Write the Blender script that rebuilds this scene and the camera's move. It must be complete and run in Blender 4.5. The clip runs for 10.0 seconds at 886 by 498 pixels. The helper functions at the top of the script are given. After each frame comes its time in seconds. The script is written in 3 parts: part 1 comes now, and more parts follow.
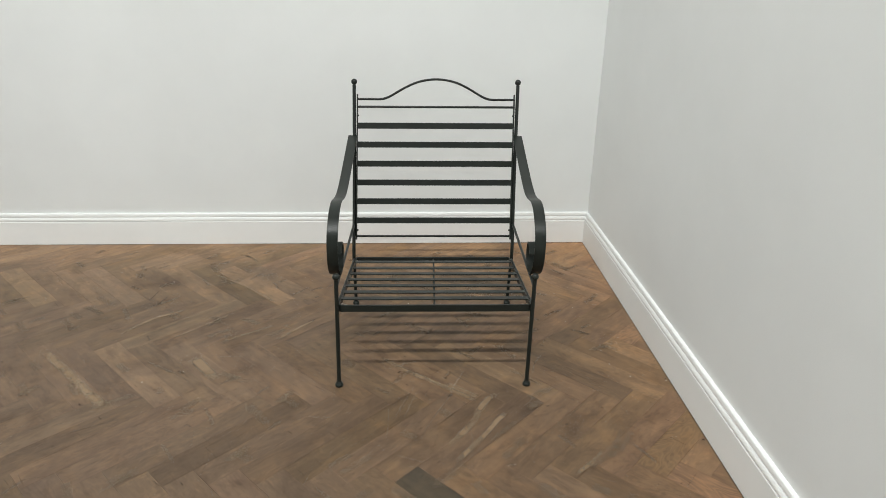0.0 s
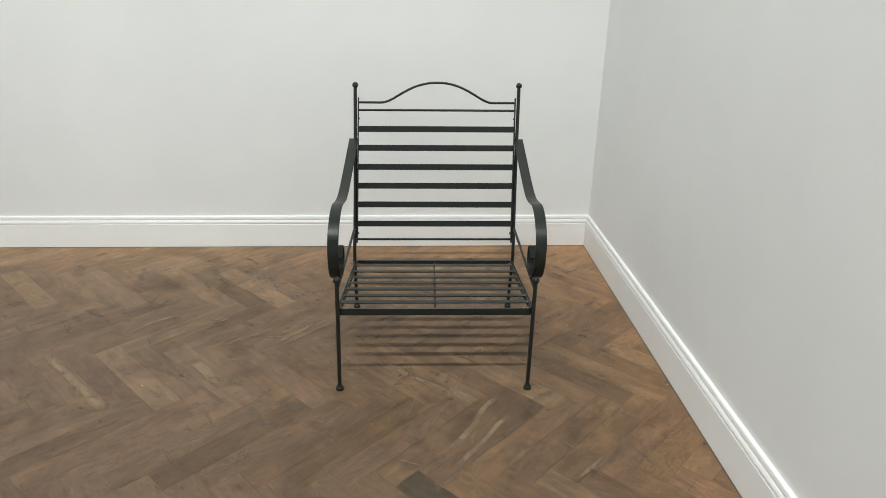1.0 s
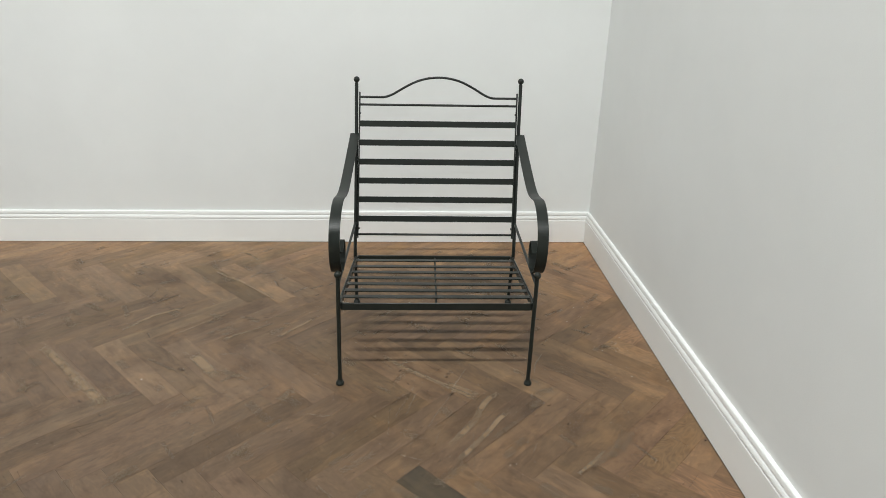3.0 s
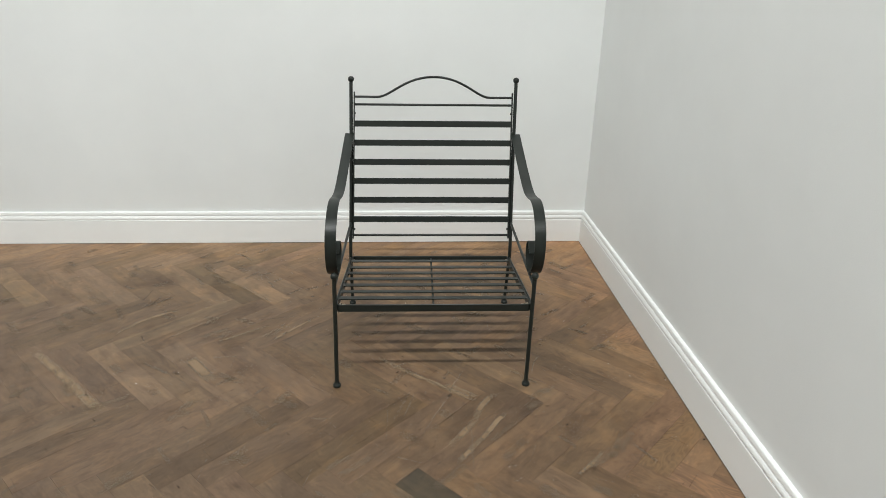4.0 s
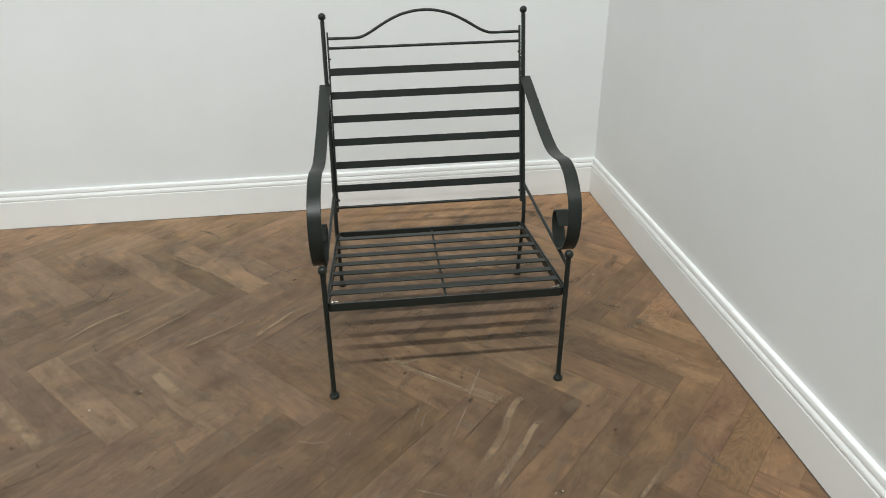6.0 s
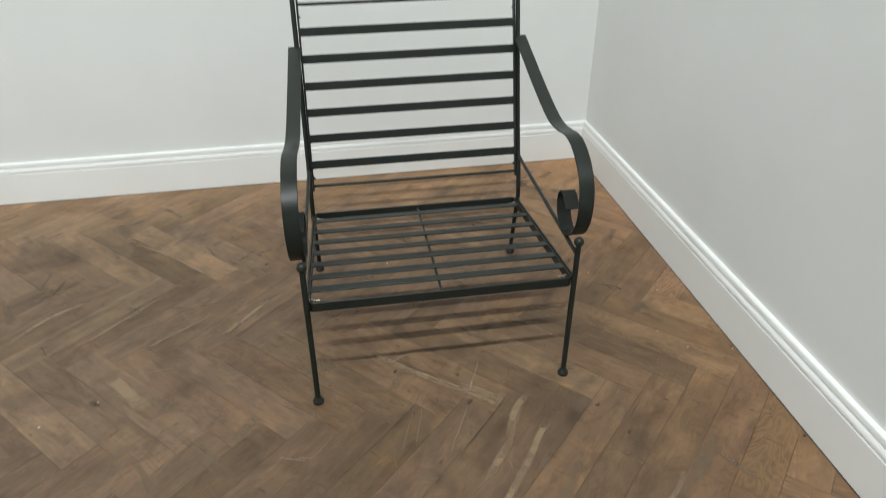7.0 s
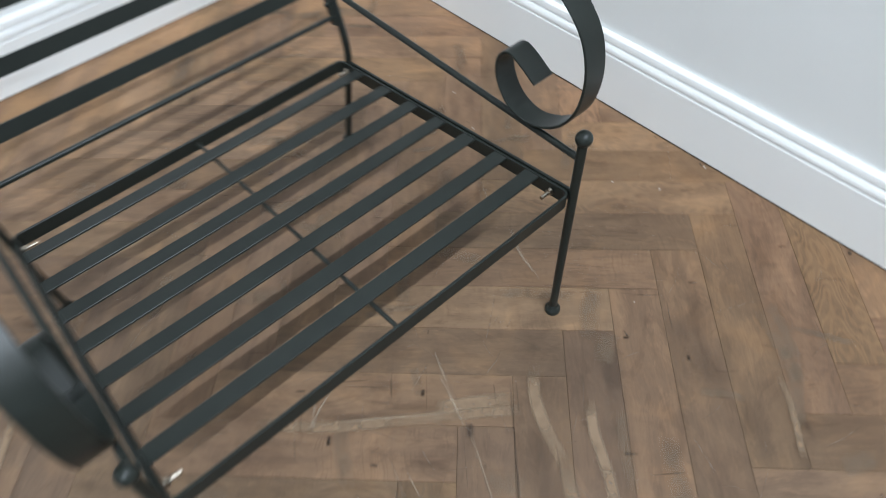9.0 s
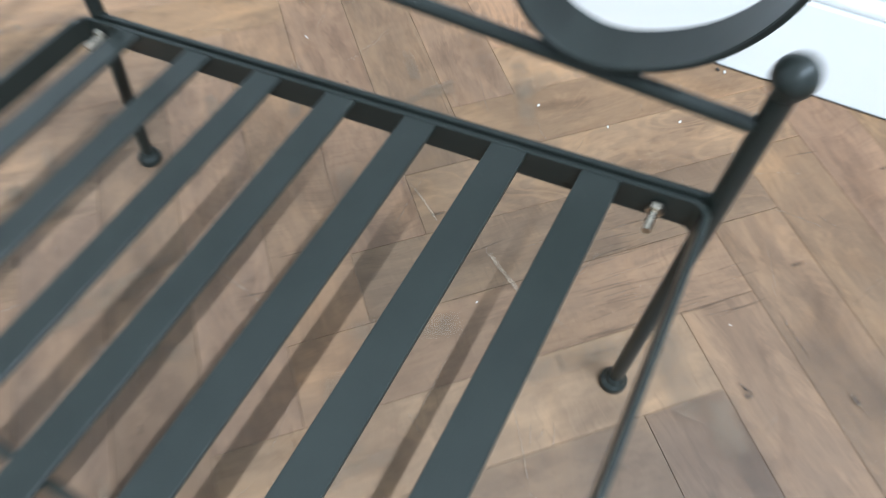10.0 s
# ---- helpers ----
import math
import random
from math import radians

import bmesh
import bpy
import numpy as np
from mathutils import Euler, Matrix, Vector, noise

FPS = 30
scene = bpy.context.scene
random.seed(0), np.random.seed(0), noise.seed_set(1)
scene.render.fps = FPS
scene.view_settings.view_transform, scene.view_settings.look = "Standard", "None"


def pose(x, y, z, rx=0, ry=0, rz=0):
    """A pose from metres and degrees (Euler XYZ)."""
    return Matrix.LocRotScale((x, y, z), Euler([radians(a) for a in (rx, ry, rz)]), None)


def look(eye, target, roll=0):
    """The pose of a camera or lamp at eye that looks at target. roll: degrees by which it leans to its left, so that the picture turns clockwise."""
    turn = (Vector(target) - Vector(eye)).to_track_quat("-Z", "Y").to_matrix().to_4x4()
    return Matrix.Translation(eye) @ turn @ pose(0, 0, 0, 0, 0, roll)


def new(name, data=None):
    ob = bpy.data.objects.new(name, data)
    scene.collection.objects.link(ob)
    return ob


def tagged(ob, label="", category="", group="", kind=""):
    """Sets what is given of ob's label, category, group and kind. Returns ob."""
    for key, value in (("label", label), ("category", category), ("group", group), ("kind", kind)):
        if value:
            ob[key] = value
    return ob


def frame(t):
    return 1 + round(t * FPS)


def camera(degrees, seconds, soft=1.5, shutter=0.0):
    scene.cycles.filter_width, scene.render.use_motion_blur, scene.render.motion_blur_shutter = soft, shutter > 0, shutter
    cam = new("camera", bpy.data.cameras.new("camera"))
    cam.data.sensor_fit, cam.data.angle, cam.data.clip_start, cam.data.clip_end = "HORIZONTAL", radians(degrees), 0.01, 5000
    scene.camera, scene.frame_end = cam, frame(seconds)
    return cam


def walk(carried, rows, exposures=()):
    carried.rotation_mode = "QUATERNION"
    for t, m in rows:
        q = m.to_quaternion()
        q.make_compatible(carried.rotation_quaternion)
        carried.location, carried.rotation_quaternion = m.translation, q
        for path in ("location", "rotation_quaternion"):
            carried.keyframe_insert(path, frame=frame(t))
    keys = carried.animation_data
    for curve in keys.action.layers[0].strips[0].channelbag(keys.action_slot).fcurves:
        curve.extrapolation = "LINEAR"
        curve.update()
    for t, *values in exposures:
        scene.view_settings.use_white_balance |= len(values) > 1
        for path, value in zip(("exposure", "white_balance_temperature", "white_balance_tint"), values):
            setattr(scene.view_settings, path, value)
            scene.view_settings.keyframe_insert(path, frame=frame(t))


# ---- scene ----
cam = camera(69.1, 10.0, soft=0.65, shutter=0.45)
PATH = [
    (0, (-0.889, -3.219, 1.301), (-0.814, -1.374, 0.535), 0.6),
    (0.5, (-0.893, -3.22, 1.294), (-0.821, -1.368, 0.544), 0.6),
    (1, (-0.887, -3.216, 1.306), (-0.816, -1.368, 0.545), 0.6),
    (1.5, (-0.89, -3.219, 1.299), (-0.814, -1.368, 0.546), 0.9),
    (2, (-0.891, -3.223, 1.303), (-0.819, -1.374, 0.545), 0.9),
    (2.5, (-0.897, -3.221, 1.292), (-0.821, -1.374, 0.528), 1.0),
    (4, (-0.914, -3.199, 1.296), (-0.812, -1.356, 0.525), 0.9),
    (4.5, (-0.948, -3.168, 1.275), (-0.784, -1.352, 0.453), 0.7),
    (5, (-0.923, -3.025, 1.266), (-0.88, -1.207, 0.432), -1.3),
    (5.5, (-0.92, -2.876, 1.248), (-0.881, -1.115, 0.301), -0.2),
    (5.7, (-0.944, -2.834, 1.24), (-0.855, -1.072, 0.297), -0.7),
    (6.8, (-1.032, -2.608, 1.249), (-0.77, -0.902, 0.238), -0.9),
    (7, (-1.026, -2.553, 1.223), (-0.769, -0.885, 0.151), -0.9),
    (7.3, (-1.018, -2.471, 1.218), (-0.72, -0.877, 0.048), -0.0),
    (7.5, (-1.05, -2.404, 1.215), (-0.665, -0.847, 0.02), -0.6),
    (7.8, (-1.126, -2.309, 1.198), (-0.611, -0.819, -0.034), -4.2),
    (8, (-1.138, -2.248, 1.189), (-0.57, -0.846, -0.119), -5.8),
    (8.2, (-1.138, -2.162, 1.158), (-0.487, -0.862, -0.215), -5.8),
    (8.5, (-1.107, -1.982, 1.113), (-0.474, -0.815, -0.382), -7.7),
    (8.7, (-1.094, -1.874, 1.089), (-0.413, -0.738, -0.409), -4.6),
    (8.8, (-1.089, -1.812, 1.067), (-0.375, -0.744, -0.467), -3.3),
    (9, (-1.061, -1.667, 1.011), (-0.276, -0.753, -0.586), -2.7),
    (9.2, (-1.036, -1.555, 0.955), (-0.173, -0.856, -0.709), -1.0),
    (9.3, (-1.007, -1.508, 0.935), (-0.155, -0.853, -0.752), -3.0),
    (9.5, (-0.947, -1.418, 0.865), (-0.107, -0.856, -0.86), -3.2),
    (9.7, (-0.874, -1.343, 0.777), (-0.049, -0.794, -0.96), -4.8),
    (9.8, (-0.855, -1.318, 0.752), (0.008, -0.792, -0.974), -3.5),
    (10, (-0.801, -1.273, 0.640), (0.129, -0.811, -1.069), 0.9),
]
walk(cam, [(t, look(eye, target, roll)) for t, eye, target, roll in PATH],
     exposures=[(0.0, 0.0, 6420, 10), (6.0, 0.0, 6310, 9), (7.0, 0.0, 6260, 8), (8.0, -0.08, 6140, 9), (8.5, -0.02, 5800, 10), (8.7, 0.44, 5750, 10), (9.0, 0.38, 5650, 10), (9.5, 0.25, 5550, 10), (10.0, 1.15, 5200, 7)])


# ---- light and exposure ----
world = bpy.data.worlds.new("world")
scene.world = world
world.use_nodes = True
world.node_tree.nodes["Background"].inputs["Color"].default_value = (0.8, 0.88, 1.0, 1)
world.node_tree.nodes["Background"].inputs["Strength"].default_value = 0.05

CEILING = 5.85            # height of the ceiling
LAMP = 5.50               # height of the hanging strip lamps
X0, Y0 = -7.0, -12.8      # far sides of the room; the corner of the skirting is the origin
WALL = 0.018              # the wall faces lie behind the skirting's face

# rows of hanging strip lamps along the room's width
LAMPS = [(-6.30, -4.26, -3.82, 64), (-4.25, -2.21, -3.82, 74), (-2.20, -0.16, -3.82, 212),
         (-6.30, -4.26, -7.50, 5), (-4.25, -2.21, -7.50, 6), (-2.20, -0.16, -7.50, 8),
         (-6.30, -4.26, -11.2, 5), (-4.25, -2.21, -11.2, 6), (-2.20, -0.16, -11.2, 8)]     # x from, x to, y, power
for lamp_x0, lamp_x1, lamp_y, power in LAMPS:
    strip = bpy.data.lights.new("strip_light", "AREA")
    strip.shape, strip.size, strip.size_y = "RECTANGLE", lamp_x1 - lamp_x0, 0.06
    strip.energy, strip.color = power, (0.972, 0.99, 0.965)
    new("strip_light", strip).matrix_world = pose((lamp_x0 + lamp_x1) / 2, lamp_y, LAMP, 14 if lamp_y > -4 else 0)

# sky light in the tall window behind the camera, and fill light in an added side opening
WIN = (-4.6, -0.6, 0.10, 3.10)      # x from, x to, sill, head
# unseen side opening, added to brighten the east wall near the corner
SIDE_FILL = (-7.0, -4.0, 0.50, 2.90)     # y from, y to, sill, head
for mid, across, (low, high), power, turn in (((WIN[0] + WIN[1]) / 2, WIN[1] - WIN[0], WIN[2:], 16, (90, 0, 0)), ((SIDE_FILL[0] + SIDE_FILL[1]) / 2, SIDE_FILL[1] - SIDE_FILL[0], SIDE_FILL[2:], 46, (90, 0, -90))):
    opening_lamp = bpy.data.lights.new("unseen_opening_light", "AREA")
    opening_lamp.shape, opening_lamp.size, opening_lamp.size_y = "RECTANGLE", across, high - low
    opening_lamp.energy, opening_lamp.color = power, (0.86, 0.94, 1.0) if power < 20 else (0.98, 0.985, 0.97)
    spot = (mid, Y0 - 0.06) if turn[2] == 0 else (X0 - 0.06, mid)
    new("unseen_opening_light", opening_lamp).matrix_world = pose(*spot, (low + high) / 2, *turn)

# ---- materials ----


def material(name):
    mat = bpy.data.materials.new(name)
    mat.use_nodes = True
    tree = mat.node_tree
    return mat, tree, tree.nodes["Principled BSDF"]


def node(tree, kind, **values):
    n = tree.nodes.new(kind)
    for key, value in values.items():
        if key in n.inputs:
            n.inputs[key].default_value = value
    return n


def noise_tex(tree, vector, scale, detail=4.0, rough=0.55, distort=0.0):
    n = node(tree, "ShaderNodeTexNoise", Scale=scale, Detail=detail, Roughness=rough, Distortion=distort)
    if vector is not None:
        tree.links.new(vector, n.inputs["Vector"])
    return n.outputs["Fac"]


def ramp(tree, fac, stops):
    n = tree.nodes.new("ShaderNodeValToRGB")
    el = n.color_ramp.elements
    while len(el) < len(stops):
        el.new(0.5)
    for e, (pos, col) in zip(el, stops):
        e.position = pos
        e.color = (*col, 1) if len(col) == 3 else col
    tree.links.new(fac, n.inputs["Fac"])
    return n.outputs["Color"]


def grey(v):
    return (v, v, v)


def mix(tree, fac, a, b, mode="MIX"):
    n = tree.nodes.new("ShaderNodeMix")
    n.data_type, n.blend_type = "RGBA", mode
    for value, sock in ((fac, n.inputs[0]), (a, n.inputs[6]), (b, n.inputs[7])):
        if isinstance(value, bpy.types.NodeSocket):
            tree.links.new(value, sock)
        elif isinstance(value, tuple):
            sock.default_value = (*value, 1)
        else:
            sock.default_value = value
    return n.outputs[2]


def maths(tree, op, a, b=0.0, c=0.0):
    n = tree.nodes.new("ShaderNodeMath")
    n.operation = op
    for value, sock in zip((a, b, c), n.inputs):
        if isinstance(value, bpy.types.NodeSocket):
            tree.links.new(value, sock)
        else:
            sock.default_value = value
    return n.outputs[0]


def vmaths(tree, op, a, b):
    n = tree.nodes.new("ShaderNodeVectorMath")
    n.operation = op
    for value, sock in zip((a, b), n.inputs):
        if isinstance(value, bpy.types.NodeSocket):
            tree.links.new(value, sock)
        else:
            sock.default_value = value
    return n.outputs[0]


def bump(tree, bsdf, height, strength, distance):
    n = node(tree, "ShaderNodeBump", Strength=strength, Distance=distance)
    tree.links.new(height, n.inputs["Height"])
    tree.links.new(n.outputs["Normal"], bsdf.inputs["Normal"])


def position(tree):
    return tree.nodes.new("ShaderNodeNewGeometry").outputs["Position"]


def wall_paint(name, base, rough, grain):
    mat, tree, bsdf = material(name)
    pos = position(tree)
    blot = noise_tex(tree, pos, 1.1, 5.0, 0.6)
    scuff = noise_tex(tree, pos, 7.0, 6.0, 0.65)
    lo, hi = tuple(c * 0.955 for c in base), tuple(min(1.0, c * 1.03) for c in base)
    col = ramp(tree, blot, [(0.3, lo), (0.7, hi)])
    col = mix(tree, ramp(tree, scuff, [(0.62, grey(0.0)), (0.80, grey(0.10))]), col, tuple(c * 0.8 for c in base))
    tree.links.new(col, bsdf.inputs["Base Color"])
    bsdf.inputs["Roughness"].default_value = rough
    bump(tree, bsdf, noise_tex(tree, pos, grain, 3.0, 0.6), 0.12, 0.002)
    return mat


M_WALL = wall_paint("wall_paint", (0.785, 0.80, 0.787), 0.62, 260.0)
# ceiling and far walls are unseen; their grey cuts bounced light and deepens shadows
M_CEIL = wall_paint("ceiling_paint", (0.42, 0.42, 0.41), 0.8, 200.0)
M_FAR = wall_paint("dim_bounce_paint", (0.40, 0.41, 0.40), 0.7, 220.0)
M_SKIRT = wall_paint("satin_paint", (0.86, 0.87, 0.855), 0.58, 60.0)


def wood_floor():
    """Worn oak. Each board's own colour tints it, and the colour's alpha, below 1, brings out a bold figure."""
    mat, tree, bsdf = material("worn_oak")
    uv = tree.nodes.new("ShaderNodeUVMap").outputs["UV"]
    info = tree.nodes.new("ShaderNodeObjectInfo")
    geo = tree.nodes.new("ShaderNodeNewGeometry")
    pos = geo.outputs["Position"]
    rnd = maths(tree, "FRACT", maths(tree, "ADD", info.outputs["Random"], geo.outputs["Random Per Island"]))
    rnd2 = maths(tree, "FRACT", maths(tree, "MULTIPLY", rnd, 37.7))
    rnd3 = maths(tree, "FRACT", maths(tree, "MULTIPLY", rnd, 91.3))
    comb = tree.nodes.new("ShaderNodeCombineXYZ")
    for value, sock, size in ((rnd, 0, 5.3), (rnd2, 1, 3.1), (rnd3, 2, 37.0)):
        tree.links.new(maths(tree, "MULTIPLY", value, size), comb.inputs[sock])
    p = vmaths(tree, "ADD", uv, comb.outputs[0])
    warp = noise_tex(tree, vmaths(tree, "MULTIPLY", p, (4.0, 11.0, 1.0)), 1.0, 3.0, 0.5)
    warped = vmaths(tree, "ADD", p, vmaths(tree, "MULTIPLY", warp, (0.0, 0.07, 0.0)))
    grain = noise_tex(tree, vmaths(tree, "MULTIPLY", warped, (7.0, 150.0, 1.0)), 1.0, 5.0, 0.6)
    figure = noise_tex(tree, vmaths(tree, "MULTIPLY", warped, (2.2, 26.0, 1.0)), 1.0, 4.0, 0.55, 0.5)
    mottle = noise_tex(tree, vmaths(tree, "MULTIPLY", p, (9.0, 26.0, 1.0)), 1.0, 5.0, 0.62, 0.4)
    blotch = noise_tex(tree, pos, 5.5, 5.0, 0.62, 0.5)

    tone = ramp(tree, rnd, [(0.0, (0.100, 0.070, 0.043)), (0.25, (0.122, 0.082, 0.051)), (0.5, (0.105, 0.074, 0.049)),
                            (0.75, (0.127, 0.088, 0.057)), (1.0, (0.110, 0.075, 0.048))])
    tone = mix(tree, 1.0, mix(tree, 1.0, tone, (1.20, 1.12, 1.05), "MULTIPLY"), info.outputs["Color"], "MULTIPLY")
    # boards grey where feet have worn the finish, still warm along the walls; light is also painted in, brighter
    # towards both walls
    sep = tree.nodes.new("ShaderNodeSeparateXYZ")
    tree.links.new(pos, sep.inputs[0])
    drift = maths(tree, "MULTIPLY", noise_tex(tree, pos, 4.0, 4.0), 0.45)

    def unworn_lit(axis, slope):
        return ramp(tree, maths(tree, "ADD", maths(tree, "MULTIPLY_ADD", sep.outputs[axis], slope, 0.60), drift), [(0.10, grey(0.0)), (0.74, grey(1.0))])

    # shade painted into the tone: boards darken away from the back wall
    near_shade = ramp(tree, maths(tree, "SUBTRACT", drift, maths(tree, "MULTIPLY_ADD", sep.outputs[1], 0.6, 0.72)), [(0.10, grey(0.0)), (0.75, grey(1.0))])
    tone = mix(tree, near_shade, tone, mix(tree, 1.0, tone, (0.84, 0.83, 0.82), "MULTIPLY"))
    # broad lift towards the back wall: mostly light painted into the tone
    tone = mix(tree, unworn_lit(1, 0.95), tone, mix(tree, 1.0, tone, (1.62, 1.58, 1.53), "MULTIPLY"))
    tone = mix(tree, unworn_lit(1, 2.3), tone, mix(tree, 1.0, tone, (1.22, 1.17, 1.08), "MULTIPLY"))
    # side wall: warmer finish plus painted brightening
    tone = mix(tree, unworn_lit(0, 1.6), tone, mix(tree, 1.0, tone, (1.43, 1.36, 1.30), "MULTIPLY"))
    faded = ramp(tree, maths(tree, "SUBTRACT", drift, maths(tree, "MULTIPLY_ADD", sep.outputs[0], 0.8, 1.0)), [(0.05, grey(0.0)), (0.70, grey(1.0))])
    tone = mix(tree, faded, tone, mix(tree, 1.0, tone, (0.97, 1.02, 1.10), "MULTIPLY"))

    pale = mix(tree, 1.0, tone, (1.42, 1.40, 1.34), "MULTIPLY")
    dark = mix(tree, 1.0, tone, (0.58, 0.55, 0.52), "MULTIPLY")
    col = mix(tree, ramp(tree, figure, [(0.46, grey(0.0)), (0.70, grey(0.55))]), tone, pale)
    col = mix(tree, ramp(tree, mottle, [(0.54, grey(0.0)), (0.72, grey(0.75))]), col, pale)
    col = mix(tree, ramp(tree, mottle, [(0.26, grey(0.75)), (0.46, grey(0.0))]), col, dark)
    col = mix(tree, ramp(tree, grain, [(0.32, grey(0.13)), (0.52, grey(0.0))]), col, dark)
    col = mix(tree, ramp(tree, blotch, [(0.52, grey(0.0)), (0.70, grey(0.70))]), col, mix(tree, 1.0, col, (0.66, 0.64, 0.63), "MULTIPLY"))
    cloud = noise_tex(tree, vmaths(tree, "ADD", pos, (7.0, 3.0, 0.0)), 8.0, 5.0, 0.6, 0.8)
    col = mix(tree, ramp(tree, cloud, [(0.50, grey(0.0)), (0.68, grey(0.8))]), col, mix(tree, 1.0, col, (1.24, 1.18, 1.08), "MULTIPLY"))
    col = mix(tree, ramp(tree, cloud, [(0.32, grey(0.7)), (0.48, grey(0.0))]), col, mix(tree, 1.0, col, (0.83, 0.81, 0.81), "MULTIPLY"))
    # rubbed patches with a clear edge, and fine saw marks across some boards
    wear = noise_tex(tree, vmaths(tree, "MULTIPLY", p, (5.0, 13.0, 1.0)), 1.0, 8.0, 0.68, 0.9)
    col = mix(tree, ramp(tree, wear, [(0.555, grey(0.0)), (0.60, grey(0.55))]), col, mix(tree, 1.0, col, (1.30, 1.28, 1.24), "MULTIPLY"))
    col = mix(tree, ramp(tree, wear, [(0.40, grey(0.55)), (0.445, grey(0.0))]), col, mix(tree, 1.0, col, (0.76, 0.74, 0.73), "MULTIPLY"))
    skew = vmaths(tree, "ADD", p, vmaths(tree, "MULTIPLY", warp, (0.05, 0.0, 0.0)))
    saw = noise_tex(tree, vmaths(tree, "MULTIPLY", skew, (230.0, 9.0, 1.0)), 1.0, 3.0, 0.6)
    sawn = mix(tree, 1.0, ramp(tree, wear, [(0.46, grey(0.0)), (0.56, grey(1.0))]), ramp(tree, rnd2, [(0.62, grey(0.0)), (0.72, grey(1.0))]), "MULTIPLY")
    col = mix(tree, mix(tree, 1.0, sawn, ramp(tree, saw, [(0.34, grey(0.30)), (0.48, grey(0.0))]), "MULTIPLY"), col, dark)
    col = mix(tree, mix(tree, 1.0, sawn, ramp(tree, saw, [(0.56, grey(0.0)), (0.70, grey(0.28))]), "MULTIPLY"), col, pale)
    # bold rings on a few boards
    swirl = noise_tex(tree, vmaths(tree, "MULTIPLY", p, (5.0, 12.0, 1.0)), 1.0, 2.5, 0.5, 0.6)
    rings = maths(tree, "MULTIPLY_ADD", maths(tree, "SINE", maths(tree, "MULTIPLY", swirl, 95.0)), 0.5, 0.5)
    bold = maths(tree, "MULTIPLY", maths(tree, "SUBTRACT", 1.0, info.outputs["Alpha"]), ramp(tree, rings, [(0.40, grey(0.0)), (0.85, grey(1.0))]))
    col = mix(tree, bold, col, mix(tree, 1.0, tone, (1.75, 1.63, 1.45), "MULTIPLY"))
    # rubbed and dirty long edges
    sv = tree.nodes.new("ShaderNodeSeparateXYZ")
    tree.links.new(uv, sv.inputs[0])
    rim = ramp(tree, maths(tree, "MULTIPLY", maths(tree, "ABSOLUTE", sv.outputs[1]), 20.0), [(0.80, grey(0.0)), (0.91, grey(1.0))])
    rub = noise_tex(tree, vmaths(tree, "MULTIPLY", p, (11.0, 2.0, 1.0)), 1.0, 4.0, 0.6)
    col = mix(tree, mix(tree, 1.0, rim, ramp(tree, rub, [(0.55, grey(0.0)), (0.70, grey(0.55))]), "MULTIPLY"), col, pale)
    col = mix(tree, mix(tree, 1.0, rim, ramp(tree, rub, [(0.30, grey(0.55)), (0.45, grey(0.0))]), "MULTIPLY"), col, dark)
    fleck = noise_tex(tree, vmaths(tree, "MULTIPLY", warped, (55.0, 210.0, 1.0)), 1.0, 3.0, 0.6)
    col = mix(tree, ramp(tree, fleck, [(0.50, grey(0.0)), (0.72, grey(0.14))]), col, mix(tree, 1.0, col, (1.45, 1.42, 1.36), "MULTIPLY"))
    col = mix(tree, ramp(tree, fleck, [(0.28, grey(0.15)), (0.48, grey(0.0))]), col, mix(tree, 1.0, col, (0.62, 0.60, 0.58), "MULTIPLY"))
    # specks and pin knots
    speck = noise_tex(tree, vmaths(tree, "MULTIPLY", p, (60.0, 110.0, 1.0)), 1.0, 2.0, 0.5)
    col = mix(tree, ramp(tree, speck, [(0.77, grey(0.0)), (0.85, grey(0.5))]), col, (0.045, 0.032, 0.024))
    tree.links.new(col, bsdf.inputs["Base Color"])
    rough = ramp(tree, maths(tree, "ADD", maths(tree, "MULTIPLY", blotch, 0.5), maths(tree, "MULTIPLY", mottle, 0.5)), [(0.35, grey(0.42)), (0.65, grey(0.60))])
    tree.links.new(rough, bsdf.inputs["Roughness"])
    bsdf.inputs["Specular IOR Level"].default_value = 0.28
    bump(tree, bsdf, maths(tree, "ADD", grain, maths(tree, "MULTIPLY", mottle, 1.2)), 0.20, 0.0012)
    return mat


def mark_material(name, colour, strength, ragged=70.0, sharp=1.6):
    """A mark that fades out across and along its ribbon."""
    mat, tree, bsdf = material(name)
    uv = tree.nodes.new("ShaderNodeUVMap").outputs["UV"]
    sep = tree.nodes.new("ShaderNodeSeparateXYZ")
    tree.links.new(uv, sep.inputs[0])

    def tent(value, top):
        return maths(tree, "MINIMUM", 1.0, maths(tree, "MULTIPLY", maths(tree, "SUBTRACT", 1.0, maths(tree, "ABSOLUTE", maths(tree, "MULTIPLY_ADD", value, 2.0, -1.0))), top))

    rough_edge = ramp(tree, noise_tex(tree, position(tree), ragged, 4.0, 0.6), [(0.24, grey(0.15)), (0.56, grey(1.0))])
    a = maths(tree, "MULTIPLY", maths(tree, "MULTIPLY", tent(sep.outputs[0], sharp * 2), tent(sep.outputs[1], sharp)), rough_edge)
    tree.links.new(maths(tree, "MULTIPLY", a, strength), bsdf.inputs["Alpha"])
    bsdf.inputs["Base Color"].default_value = (*colour, 1)
    bsdf.inputs["Roughness"].default_value = 0.48
    bsdf.inputs["Specular IOR Level"].default_value = 0.3
    return mat


